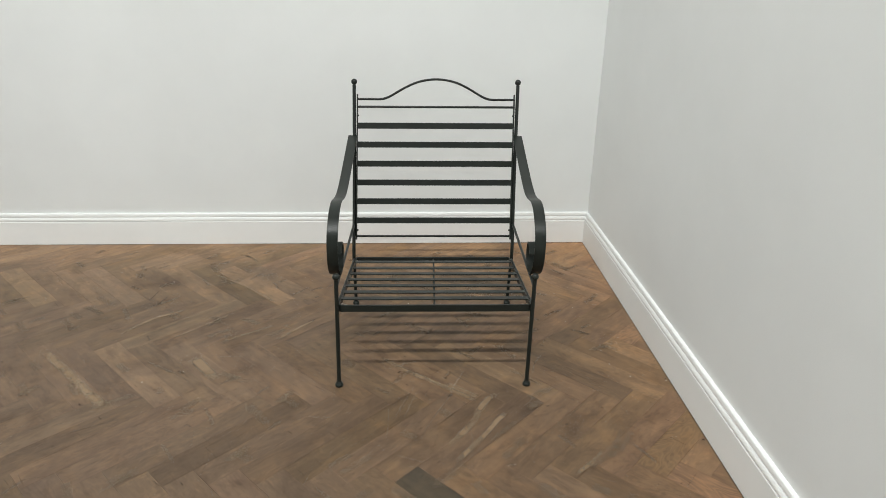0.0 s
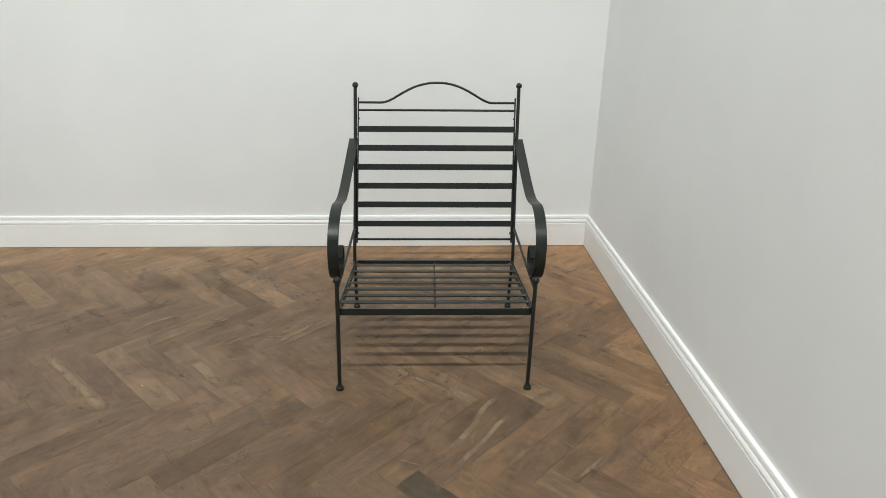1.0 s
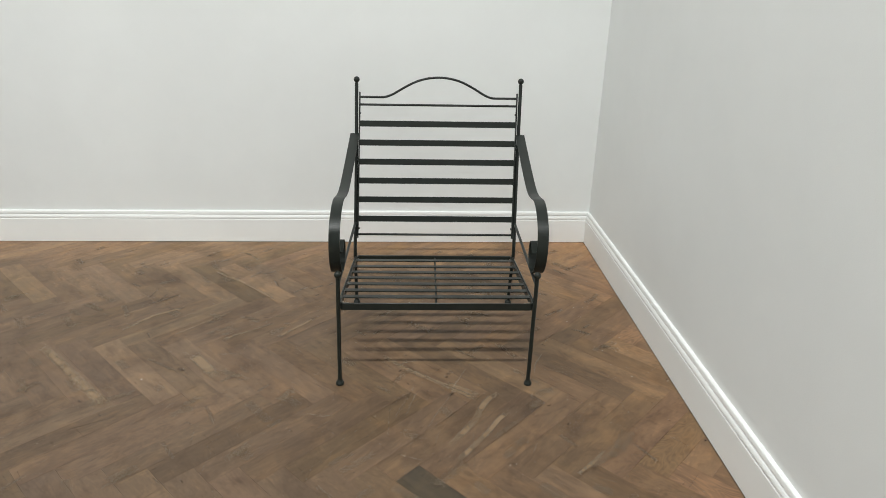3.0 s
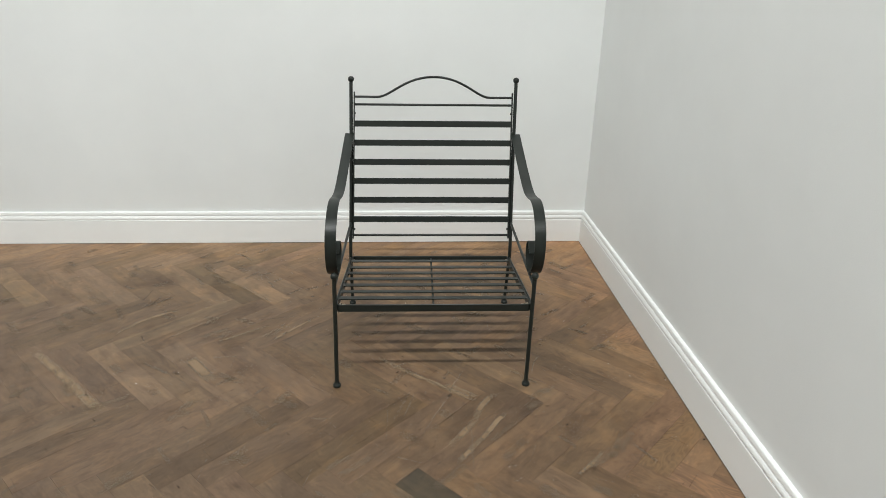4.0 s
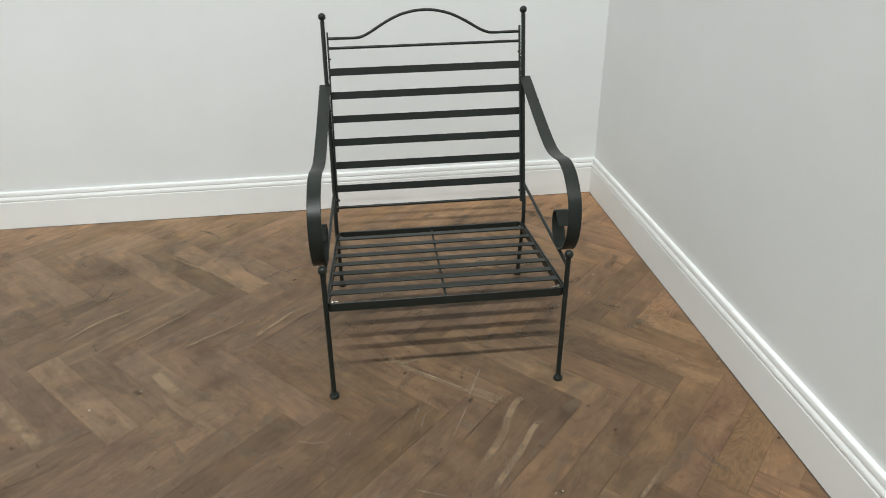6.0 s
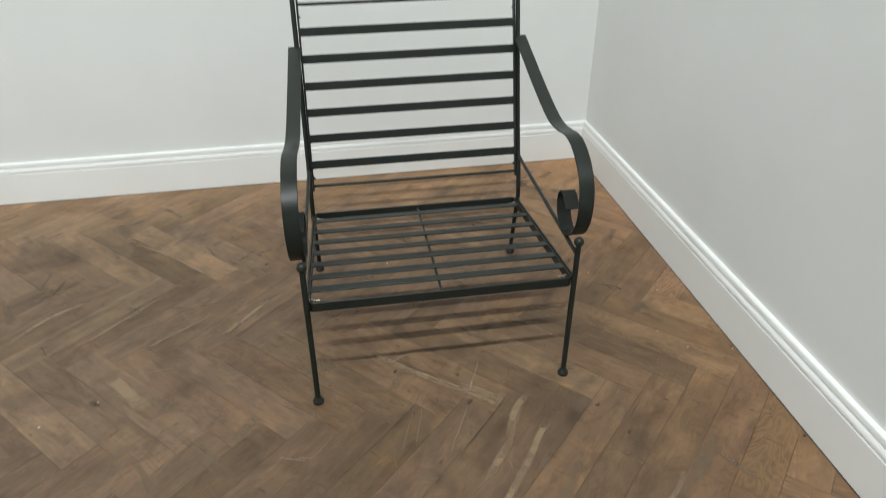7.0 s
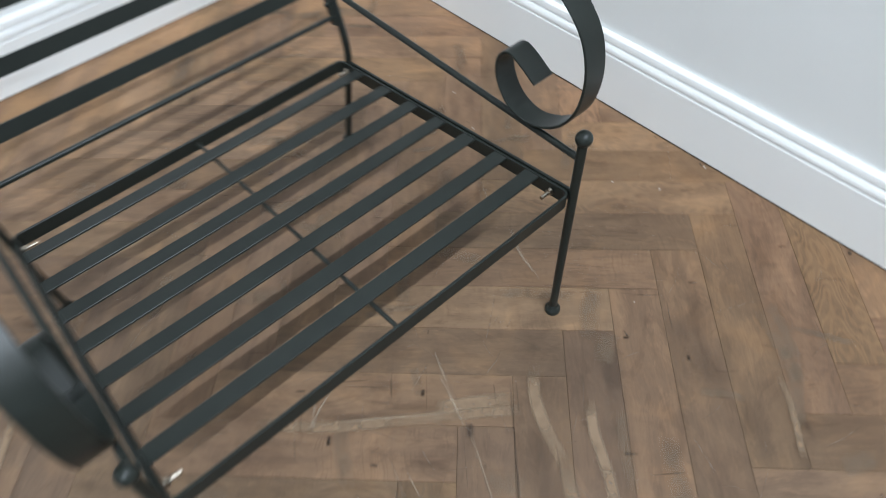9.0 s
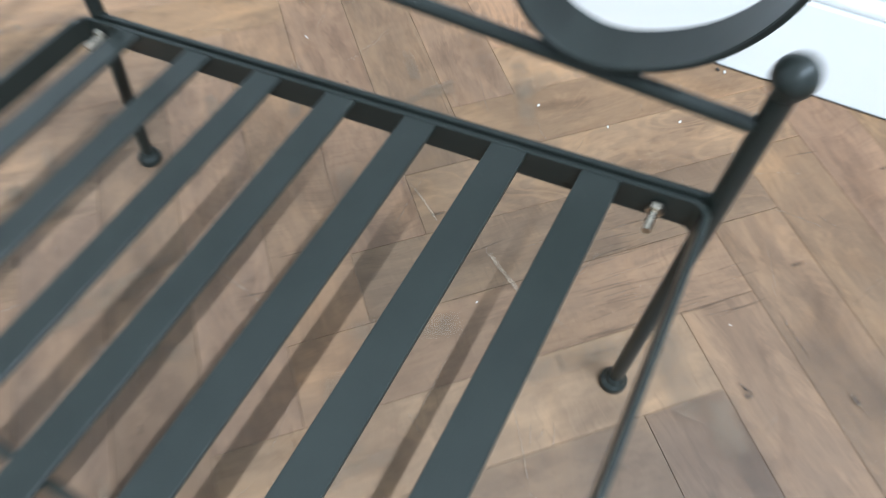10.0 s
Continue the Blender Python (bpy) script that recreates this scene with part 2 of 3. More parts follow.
M_SCRATCH = mark_material("pale_scratch", (0.40, 0.31, 0.22), 0.50, 70.0, 1.3)
M_FAINT = mark_material("faint_scratch", (0.30, 0.22, 0.15), 0.27)
M_STREAK = mark_material("sapwood_streak", (0.275, 0.192, 0.120), 0.80, 9.0, 2.0)
M_SMUDGE = mark_material("dark_smudge", (0.045, 0.038, 0.034), 0.26, 22.0, 0.8)
M_PATCH = mark_material("worn_patch", (0.21, 0.150, 0.098), 0.42, 30.0, 1.6)
M_CRACK = mark_material("dark_crack", (0.040, 0.029, 0.022), 0.42, 90.0, 1.2)
M_KNOT = mark_material("dark_knot", (0.026, 0.018, 0.014), 0.62, 120.0, 1.1)

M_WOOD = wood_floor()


def plain(name, base, rough, metal=0.0, scale=40.0, spread=0.12, relief=0.0, spec=0.5):
    mat, tree, bsdf = material(name)
    obj = tree.nodes.new("ShaderNodeTexCoord").outputs["Object"]
    n1 = noise_tex(tree, obj, scale, 4.0)
    lo, hi = tuple(c * (1 - spread) for c in base), tuple(c * (1 + spread) for c in base)
    tree.links.new(ramp(tree, n1, [(0.3, lo), (0.7, hi)]), bsdf.inputs["Base Color"])
    r = ramp(tree, noise_tex(tree, obj, scale * 0.7, 2.0), [(0.3, grey(max(0.05, rough - 0.03))), (0.7, grey(rough + 0.05))])
    tree.links.new(r, bsdf.inputs["Roughness"])
    bsdf.inputs["Metallic"].default_value = metal
    bsdf.inputs["Specular IOR Level"].default_value = spec
    if relief:
        bump(tree, bsdf, noise_tex(tree, obj, 260.0, 2.0), relief, 0.0006)
    return mat


M_IRON = plain("dark_green_grey_paint", (0.0160, 0.0192, 0.0163), 0.36, 0.0, 30.0, 0.10, 0.05, 0.28)
M_ZINC = plain("zinc_steel", (0.42, 0.37, 0.30), 0.28, 1.0, 200.0, 0.1)
M_GAP = plain("joint_dirt", (0.085, 0.062, 0.044), 0.9, 0.0, 60.0, 0.3)
M_CHIP = plain("chalky_chip", (0.60, 0.57, 0.52), 0.8, 0.0, 300.0, 0.1)
M_GRIT = plain("dark_grit", (0.035, 0.026, 0.020), 0.8, 0.0, 300.0, 0.2)
M_LAMP = plain("lamp_housing", (0.75, 0.75, 0.75), 0.5)

# ---- mesh helpers ----


def mesh_object(name, bm, mat, smooth=None):
    bmesh.ops.recalc_face_normals(bm, faces=bm.faces)
    me = bpy.data.meshes.new(name)
    bm.to_mesh(me)
    bm.free()
    me.materials.append(mat)
    if smooth is not None:
        for poly in me.polygons:
            poly.use_smooth = True
        me.set_sharp_from_angle(angle=radians(smooth))
    return new(name, me)


def part(name, bm, mat, parent, label="", smooth=35):
    ob = mesh_object(name, bm, mat, smooth)
    ob.parent = parent
    if label:
        ob["label"] = label
    return ob


def box(bm, lo, hi, bevel=0.0):
    c = [(a + b) / 2 for a, b in zip(lo, hi)]
    s = [b - a for a, b in zip(lo, hi)]
    made = bmesh.ops.create_cube(bm, size=1.0, matrix=Matrix.Translation(c) @ Matrix.Diagonal((*s, 1)))["verts"]
    if bevel:
        edges = {e for v in made for e in v.link_edges}
        bmesh.ops.bevel(bm, geom=list(edges), offset=bevel, segments=2, affect="EDGES", profile=0.5)


def smooth_path(points, steps=6):
    """Catmull-Rom through the points."""
    pts = [Vector(p) for p in points]
    pts = [2 * pts[0] - pts[1]] + pts + [2 * pts[-1] - pts[-2]]
    out = []
    for a, b, c, d in zip(pts, pts[1:], pts[2:], pts[3:]):
        for i in range(steps):
            t = i / steps
            out.append(0.5 * (2 * b + (c - a) * t + (2 * a - 5 * b + 4 * c - d) * t ** 2 + (3 * b - a - 3 * c + d) * t ** 3))
    return out + [pts[-2]]


def sweep(bm, path, section, side=None):
    """Sweeps the closed section (pairs across, up) along path; side: the direction of 'across', kept fixed."""
    path = [Vector(p) for p in path]
    rings = []
    last = None
    for i, p in enumerate(path):
        ahead = (path[min(i + 1, len(path) - 1)] - path[max(i - 1, 0)]).normalized()
        if side is not None:
            across = Vector(side)
            across = (across - ahead * across.dot(ahead)).normalized()
        else:
            ref = last if last is not None else (Vector((1, 0, 0)) if abs(ahead.x) < 0.9 else Vector((0, 0, 1)))
            across = (ref - ahead * ref.dot(ahead)).normalized()
            last = across
        up = ahead.cross(across)
        rings.append([bm.verts.new(p + across * a + up * b) for a, b in section])
    n = len(section)
    for r, s in zip(rings, rings[1:]):
        for j in range(n):
            bm.faces.new((r[j], r[(j + 1) % n], s[(j + 1) % n], s[j]))
    bm.faces.new(rings[0])
    bm.faces.new(list(reversed(rings[-1])))


def round_section(radius, n=14):
    return [(radius * math.cos(2 * math.pi * i / n), radius * math.sin(2 * math.pi * i / n)) for i in range(n)]


def flat_section(width, thick, r=0.001):
    w, t = width / 2, thick / 2
    return [(-w + r, -t), (w - r, -t), (w, -t + r), (w, t - r), (w - r, t), (-w + r, t), (-w, t - r), (-w, -t + r)]


def lathe(bm, profile, place, n=20):
    """Turns pairs (radius, height) about the upright axis through place."""
    rings = []
    for r, z in profile:
        if r < 1e-6:
            rings.append([bm.verts.new((place[0], place[1], place[2] + z))])
        else:
            rings.append([bm.verts.new((place[0] + r * math.cos(2 * math.pi * i / n), place[1] + r * math.sin(2 * math.pi * i / n), place[2] + z)) for i in range(n)])
    for a, b in zip(rings, rings[1:]):
        for i in range(n):
            j = (i + 1) % n
            quad = [a[i % len(a)], a[j % len(a)], b[j % len(b)], b[i % len(b)]]
            face = []
            for v in quad:
                if v not in face:
                    face.append(v)
            if len(face) > 2:
                bm.faces.new(face)


# ---- the room ----


def wall(name, lo, hi, label, mat):
    bm = bmesh.new()
    box(bm, lo, hi)
    return tagged(mesh_object(name, bm, mat), label, "wall", kind="structure")


T = 0.12
wall("wall_north", (X0 - T, WALL, -0.05), (WALL + T, WALL + T, CEILING), "plain pale grey-white painted wall behind the chair", M_WALL)
wall("wall_east", (WALL, Y0, -0.05), (WALL + T, WALL, CEILING), "plain pale grey-white painted side wall meeting at the corner", M_WALL)
# the west wall is pierced only for the added side fill light
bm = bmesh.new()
box(bm, (X0 - T, Y0, -0.05), (X0, SIDE_FILL[0], CEILING))
box(bm, (X0 - T, SIDE_FILL[1], -0.05), (X0, WALL, CEILING))
box(bm, (X0 - T, SIDE_FILL[0], -0.05), (X0, SIDE_FILL[1], SIDE_FILL[2]))
box(bm, (X0 - T, SIDE_FILL[0], SIDE_FILL[3]), (X0, SIDE_FILL[1], CEILING))
tagged(mesh_object("wall_west", bm, M_FAR), "unseen grey wall with an added opening for fill light", "wall", kind="structure")
bm = bmesh.new()
box(bm, (X0 - T, Y0 - T, -0.05), (WIN[0], Y0, CEILING))
box(bm, (WIN[1], Y0 - T, -0.05), (WALL + T, Y0, CEILING))
box(bm, (WIN[0], Y0 - T, -0.05), (WIN[1], Y0, WIN[2]))
box(bm, (WIN[0], Y0 - T, WIN[3]), (WIN[1], Y0, CEILING))
tagged(mesh_object("wall_south", bm, M_FAR), "unseen wall, grey to cut bounced light, with a tall glazed opening", "wall", kind="structure")
bm = bmesh.new()
box(bm, (X0 - T, Y0 - T, CEILING), (WALL + T, WALL + T, CEILING + 0.1))
tagged(mesh_object("ceiling", bm, M_CEIL), "unseen ceiling, grey to cut bounced light", "ceiling", kind="structure")

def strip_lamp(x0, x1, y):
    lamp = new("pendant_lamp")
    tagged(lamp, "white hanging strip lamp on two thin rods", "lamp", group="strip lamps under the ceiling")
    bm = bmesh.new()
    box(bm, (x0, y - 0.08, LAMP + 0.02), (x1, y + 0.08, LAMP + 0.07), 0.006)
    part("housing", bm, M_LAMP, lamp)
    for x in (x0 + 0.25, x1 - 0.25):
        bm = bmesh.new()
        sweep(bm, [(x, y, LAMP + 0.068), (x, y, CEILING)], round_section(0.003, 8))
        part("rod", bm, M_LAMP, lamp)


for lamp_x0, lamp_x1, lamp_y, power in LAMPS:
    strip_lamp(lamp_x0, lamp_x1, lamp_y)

# skirting: depth from the wall, height
SKIRT = [(0.0, 0.0012), (0.018, 0.0012), (0.018, 0.124), (0.0168, 0.126), (0.0130, 0.127), (0.0130, 0.1295), (0.0172, 0.131), (0.0178, 0.136),
         (0.0165, 0.142), (0.0135, 0.147), (0.0095, 0.149), (0.0095, 0.1520), (0.0130, 0.153), (0.0130, 0.162), (0.0115, 0.167), (0.0080, 0.170), (0.0, 0.170)]


def skirting(name, start, end, inward, label):
    a, b, n = Vector((*start, 0)), Vector((*end, 0)), Vector((*inward, 0))
    along = (b - a).normalized()
    bm = bmesh.new()
    ends = []
    for p, s in ((a, 1), (b, -1)):
        ends.append([bm.verts.new(p + n * d + along * d * s + Vector((0, 0, z))) for d, z in SKIRT])
    for i in range(len(SKIRT)):
        j = (i + 1) % len(SKIRT)
        bm.faces.new((ends[0][i], ends[0][j], ends[1][j], ends[1][i]))
    return tagged(mesh_object(name, bm, M_SKIRT, 22), label, "skirting board", kind="structure")


skirting("baseboard", (X0, WALL), (WALL, WALL), (0, -1), "white moulded skirting board along the back wall")
skirting("baseboard", (WALL, WALL), (WALL, Y0), (-1, 0), "white moulded skirting board along the side wall")
skirting("baseboard", (X0, Y0), (X0, WALL), (1, 0), "white moulded skirting board")
skirting("baseboard", (WIN[0], Y0), (X0, Y0), (0, 1), "white moulded skirting board")

# ---- the armchair ----
LEAN_X = 0.019     # the light frame is racked a little to one side
chair = new("metal_armchair")
tagged(chair, "dark green-grey painted wrought iron garden armchair without cushions", "chair")
chair.matrix_world = pose(-0.8415, -1.325, 0, 0, 0, -0.70)


def iron(name, bm, parent=None, label="", mat=None, smooth=35):
    for v in bm.verts:
        v.co.x += LEAN_X * max(0.0, v.co.z - 0.012)
    return part(name, bm, mat or M_IRON, parent or chair, label, smooth)


def ball(r, neck):
    prof = [(neck, -r * 1.05)]
    for i in range(1, 13):
        ang = -math.pi / 2 + math.pi * i / 12
        rr, zz = r * math.cos(ang), r * math.sin(ang)
        if rr > neck or zz > 0:
            prof.append((max(rr, 0.0), zz))
    prof[-1] = (0.0, r)
    return prof


FOOT = [(0.0, 0.0), (0.0128, 0.0), (0.0138, 0.0012), (0.0138, 0.0085), (0.0130, 0.0100), (0.0105, 0.0120), (0.0095, 0.0140), (0.0092, 0.0165), (0.0074, 0.0185), (0.0, 0.0185)]


def back_y(z):
    return 0.585 + 0.304 * (z - 0.335)


for s in (-1, 1):
    bm = bmesh.new()
    sweep(bm, [(s * 0.3265, 0.0, 0.015), (s * 0.3255, 0.004, 0.20), (s * 0.3250, 0.008, 0.404)], round_section(0.0070))
    leg = iron("front_leg", bm)
    bm = bmesh.new()
    lathe(bm, ball(0.0122, 0.0060), (s * 0.3250, 0.008, 0.4135))
    iron("ball_finial", bm, leg)
    bm = bmesh.new()
    lathe(bm, FOOT, (s * 0.3265, 0.0, 0.0))
    iron("foot_cap", bm, leg)

    bm = bmesh.new()
    path = smooth_path([(s * 0.3290, 0.616, 0.015), (s * 0.3285, 0.598, 0.100), (s * 0.3280, 0.579, 0.185), (s * 0.3275, 0.566, 0.245), (s * 0.3270, 0.567, 0.290),
                        (s * 0.3270, 0.581, 0.340), (s * 0.3270, back_y(0.42), 0.42), (s * 0.3280, back_y(0.65), 0.65), (s * 0.3310, back_y(0.915), 0.915)], 5)
    sweep(bm, path, round_section(0.0070))
    post = iron("back_post", bm)
    bm = bmesh.new()
    lathe(bm, ball(0.0122, 0.0060), (s * 0.3310, back_y(0.927), 0.927))
    iron("ball_finial", bm, post)
    bm = bmesh.new()
    lathe(bm, FOOT, (s * 0.3290, 0.617, 0.0))
    iron("foot_cap", bm, post)

    # arm: flat strip that dips, rolls over the front and curls back to a scroll on the side rod
    arm = [(0.703, 0.7215), (0.662, 0.7090), (0.595, 0.688), (0.513, 0.662), (0.418, 0.634), (0.345, 0.615), (0.284, 0.606), (0.225, 0.610), (0.165, 0.620), (0.118, 0.614), (0.076, 0.594),
           (0.039, 0.561), (0.022, 0.523), (0.019, 0.482), (0.028, 0.443), (0.050, 0.411), (0.082, 0.391), (0.112, 0.385), (0.142, 0.396), (0.162, 0.421),
           (0.168, 0.447), (0.162, 0.468), (0.146, 0.479), (0.126, 0.472), (0.096, 0.454)]
    bm = bmesh.new()
    sweep(bm, smooth_path([(s * 0.3350, y, z) for y, z in arm], 5), flat_section(0.036, 0.004, 0.0009), (1, 0, 0))
    iron("armrest", bm, label="flat iron armrest curled into a scroll")

    bm = bmesh.new()
    sweep(bm, [(s * 0.3250, 0.010, 0.3765), (s * 0.3270, 0.590, 0.3790)], round_section(0.0052, 10))
    iron("side_rod", bm)

# seat
def seat_z(y):
    return 0.311 - 0.1300 * (y - 0.012)


def bent_frame(half, y0, y1, radius, thick, tall, drop):
    """Flat bar on edge, bent round the seat into one closed frame with rounded corners."""
    bm = bmesh.new()
    rings = []
    corners = ((half - radius, y0 + radius, -90), (half - radius, y1 - radius, 0), (-half + radius, y1 - radius, 90), (-half + radius, y0 + radius, 180))
    t, r = thick / 2, 0.0009
    section = [(-t, -tall + r), (-t + r, -tall), (t - r, -tall), (t, -tall + r), (t, -r), (t - r, 0.0), (-t + r, 0.0), (-t, -r)]
    for cx, cy, turn in corners:
        for i in range(7):
            ang = radians(turn + 15 * i)
            out = Vector((math.cos(ang), math.sin(ang), 0))
            p = Vector((cx, cy, 0)) + out * radius
            rings.append([bm.verts.new(p + out * w + Vector((0, 0, seat_z(p.y) - drop + h))) for w, h in section])
    for k, ring in enumerate(rings):
        after = rings[(k + 1) % len(rings)]
        for j in range(8):
            bm.faces.new((ring[j], ring[(j + 1) % 8], after[(j + 1) % 8], after[j]))
    return bm


seat_frame = iron("seat_frame", bent_frame(0.3207, 0.0098, 0.5855, 0.013, 0.0044, 0.026, 0.0005), label="flat iron seat frame bent round rounded corners")
for s in (-1, 1):
    bm = bmesh.new()
    sweep(bm, [(s * 0.3252, 0.0080, seat_z(0.0080) - 0.0085), (s * 0.3262, 0.5700, seat_z(0.5700) - 0.0085)], flat_section(0.023, 0.0046, 0.001), (0, 0, 1))
    iron("side_rail", bm)
for y in (0.0805, 0.147, 0.2185, 0.2895, 0.361, 0.4365, 0.521):
    bm = bmesh.new()
    z = seat_z(y) - 0.0034
    sweep(bm, [(-0.3182, y, z), (0.3182, y, z)], flat_section(0.0272, 0.0038, 0.0006), (0, 1, -0.130))
    iron("seat_slat", bm)
bm = bmesh.new()
sweep(bm, [(-0.002, 0.016, seat_z(0.016) - 0.0105), (0.002, 0.579, seat_z(0.579) - 0.0105)], round_section(0.0034, 8))
iron("centre_rod", bm)


def bolt(place, turn):
    bm = bmesh.new()
    bmesh.ops.create_cone(bm, cap_ends=True, segments=12, radius1=0.0032, radius2=0.0030, depth=0.022, matrix=Matrix.Translation((0, 0, 0.011)))
    bmesh.ops.transform(bm, matrix=Matrix.Translation(place) @ turn, verts=bm.verts)
    stud = iron("bolt", bm, seat_frame, "shiny zinc-plated bolt", M_ZINC)
    bm = bmesh.new()
    bmesh.ops.create_cone(bm, cap_ends=True, segments=6, radius1=0.0060, radius2=0.0057, depth=0.0050, matrix=Matrix.Translation((0, 0, 0.0035)))
    bmesh.ops.transform(bm, matrix=Matrix.Translation(place) @ turn, verts=bm.verts)
    iron("nut", bm, stud, "hexagonal zinc nut", M_ZINC, 20)


for s in (-1, 1):
    for y in (0.040, 0.556):
        bolt((s * 0.3168, y, seat_z(y) - 0.013), pose(0, 0, 0, 0, -90 * s, 0))

# back panel
for s in (-1, 1):
    bm = bmesh.new()
    sweep(bm, [(s * 0.3170, back_y(z) - 0.002, z) for z in (0.318, 0.880)], flat_section(0.005, 0.016, 0.001), (1, 0, 0))
    bar = iron("back_side_bar", bm)
    for z in (0.355, 0.800):
        bm = bmesh.new()
        bmesh.ops.create_uvsphere(bm, u_segments=10, v_segments=6, radius=0.0046 if z < 0.5 else 0.0034, matrix=Matrix.Translation((s * 0.3130, back_y(z) - 0.002, z)))
        iron("bolt_head", bm, bar)
TILT_IN = (0, 0.304, 1)
for z in (0.761, 0.6885, 0.615, 0.542, 0.469, 0.394):
    bm = bmesh.new()
    sweep(bm, [(-0.3150, back_y(z) - 0.004, z), (0.3150, back_y(z) - 0.004, z)], flat_section(0.0240, 0.0035, 0.0005), TILT_IN)
    iron("back_slat", bm)
for z in (0.833, 0.332):
    bm = bmesh.new()
    sweep(bm, [(-0.3150, back_y(z) - 0.003, z), (0.3150, back_y(z) - 0.003, z)], round_section(0.0046, 12))
    iron("cross_rod", bm)
half = [(0.3150, 0.862), (0.2700, 0.862), (0.2250, 0.862), (0.2050, 0.8655), (0.1800, 0.876), (0.1300, 0.904), (0.0850, 0.924), (0.0400, 0.935)]
arch = [(-x, z) for x, z in half] + [(0.0, 0.938)] + [(x, z) for x, z in reversed(half)]
bm = bmesh.new()
sweep(bm, smooth_path([(x, back_y(z) - 0.003, z) for x, z in arch], 4), round_section(0.0046, 12))
iron("arched_top_rail", bm, label="bowed round top rail")

# ---- herringbone floor ----
BW, BL = 0.0912, 0.511          # board width and length
OX, OY = -0.6373, -1.0087       # where the pattern starts
R2 = math.sqrt(0.5)
FIT = 0.0018                    # gap left at the skirting
rng = random.Random(7)

bm = bmesh.new()
box(bm, (X0, Y0, -0.05), (WALL, WALL, -0.0045))
floor = tagged(mesh_object("floor", bm, M_GAP), "worn brown oak herringbone parquet floor", "floor", kind="structure")


def clip(poly, nx, ny, d):
    """Keeps the part of poly where nx x + ny y <= d."""
    out = []
    for (ax, ay), (bx, by) in zip(poly, poly[1:] + poly[:1]):
        da, db = nx * ax + ny * ay - d, nx * bx + ny * by - d
        if da <= 0:
            out.append((ax, ay))
        if da * db < 0:
            t = da / (da - db)
            out.append((ax + t * (bx - ax), ay + t * (by - ay)))
    return out


def inset(poly, d):
    """Moves each side of a convex polygon, wound anticlockwise, inwards by d."""
    n = len(poly)
    lines = []
    for (ax, ay), (bx, by) in zip(poly, poly[1:] + poly[:1]):
        l = math.hypot(bx - ax, by - ay)
        nx, ny = (by - ay) / l, -(bx - ax) / l
        lines.append((nx, ny, nx * ax + ny * ay - d))
    out = []
    for i in range(n):
        a, b, c = lines[i - 1]
        e, f, g = lines[i]
        det = a * f - b * e
        if abs(det) < 1e-6:
            return None
        out.append(((c * f - b * g) / det, (a * g - c * e) / det))
    return out


def board_geometry(poly):
    outer, top = inset(poly, 0.00012), inset(poly, 0.00045)
    if not outer or not top:
        return None
    n = len(poly)
    verts = [(x, y, 0.0) for x, y in top] + [(x, y, -0.0006) for x, y in outer] + [(x, y, -0.0044) for x, y in outer]
    faces = [tuple(range(n))]
    for k in (0, n):
        faces += [(k + i, k + n + i, k + n + (i + 1) % n, k + (i + 1) % n) for i in range(n)]
    return verts, faces


def board_mesh(name, verts, faces, uvs):
    me = bpy.data.meshes.new(name)
    me.from_pydata(verts, [], faces)
    layer = me.uv_layers.new(name="UVMap")
    flat = []
    for f in faces:
        for v in f:
            flat += uvs[v]
    layer.data.foreach_set("uv", flat)
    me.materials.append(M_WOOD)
    return me


# boards that stand out: tint, and alpha below 1 for a bold figure; by row, number and way
TINT = {(-1, -18, 1): (1.30, 1.0), (-1, -10, 1): (1.28, 1.0), (0, -14, 1): (1.18, 1.0), (0, -12, 1): (1.28, 1.0), (0, -10, 1): (1.32, 1.0), (0, -11, 1): (1.05, 1.0),
        (0, -13, 1): (0.88, 1.0), (-1, -11, 1): (0.88, 1.0), (1, -8, 0): (0.88, 1.0), (1, -3, 1): (0.64, 1.0), (1, -6, 0): (0.90, 1.0), (1, -7, 1): (1.10, 1.0),
        (1, -2, 1): (1.18, 1.0), (1, 2, 0): (0.97, 0.90), (1, 3, 1): (1.0, 0.50), (1, 2, 1): (0.97, 0.85), (0, 4, 0): (1.05, 0.6), (0, 3, 1): (1.12, 0.75), (0, -2, 1): (1.20, 1.0), (0, -1, 1): (1.05, 1.0),
        (1, 0, 0): (0.90, 1.0), (1, -1, 0): (1.10, 1.0), (1, 0, 1): (1.08, 1.0), (0, -4, 1): (1.15, 1.0), (1, -2, 0): (0.97, 1.0), (1, 1, 0): (0.95, 1.0),
        (1, -3, 0): (0.92, 1.0), (0, -3, 1): (0.85, 1.0), (1, 3, 0): (1.0, 0.70), (0, 1, 1): (1.0, 0.8)}

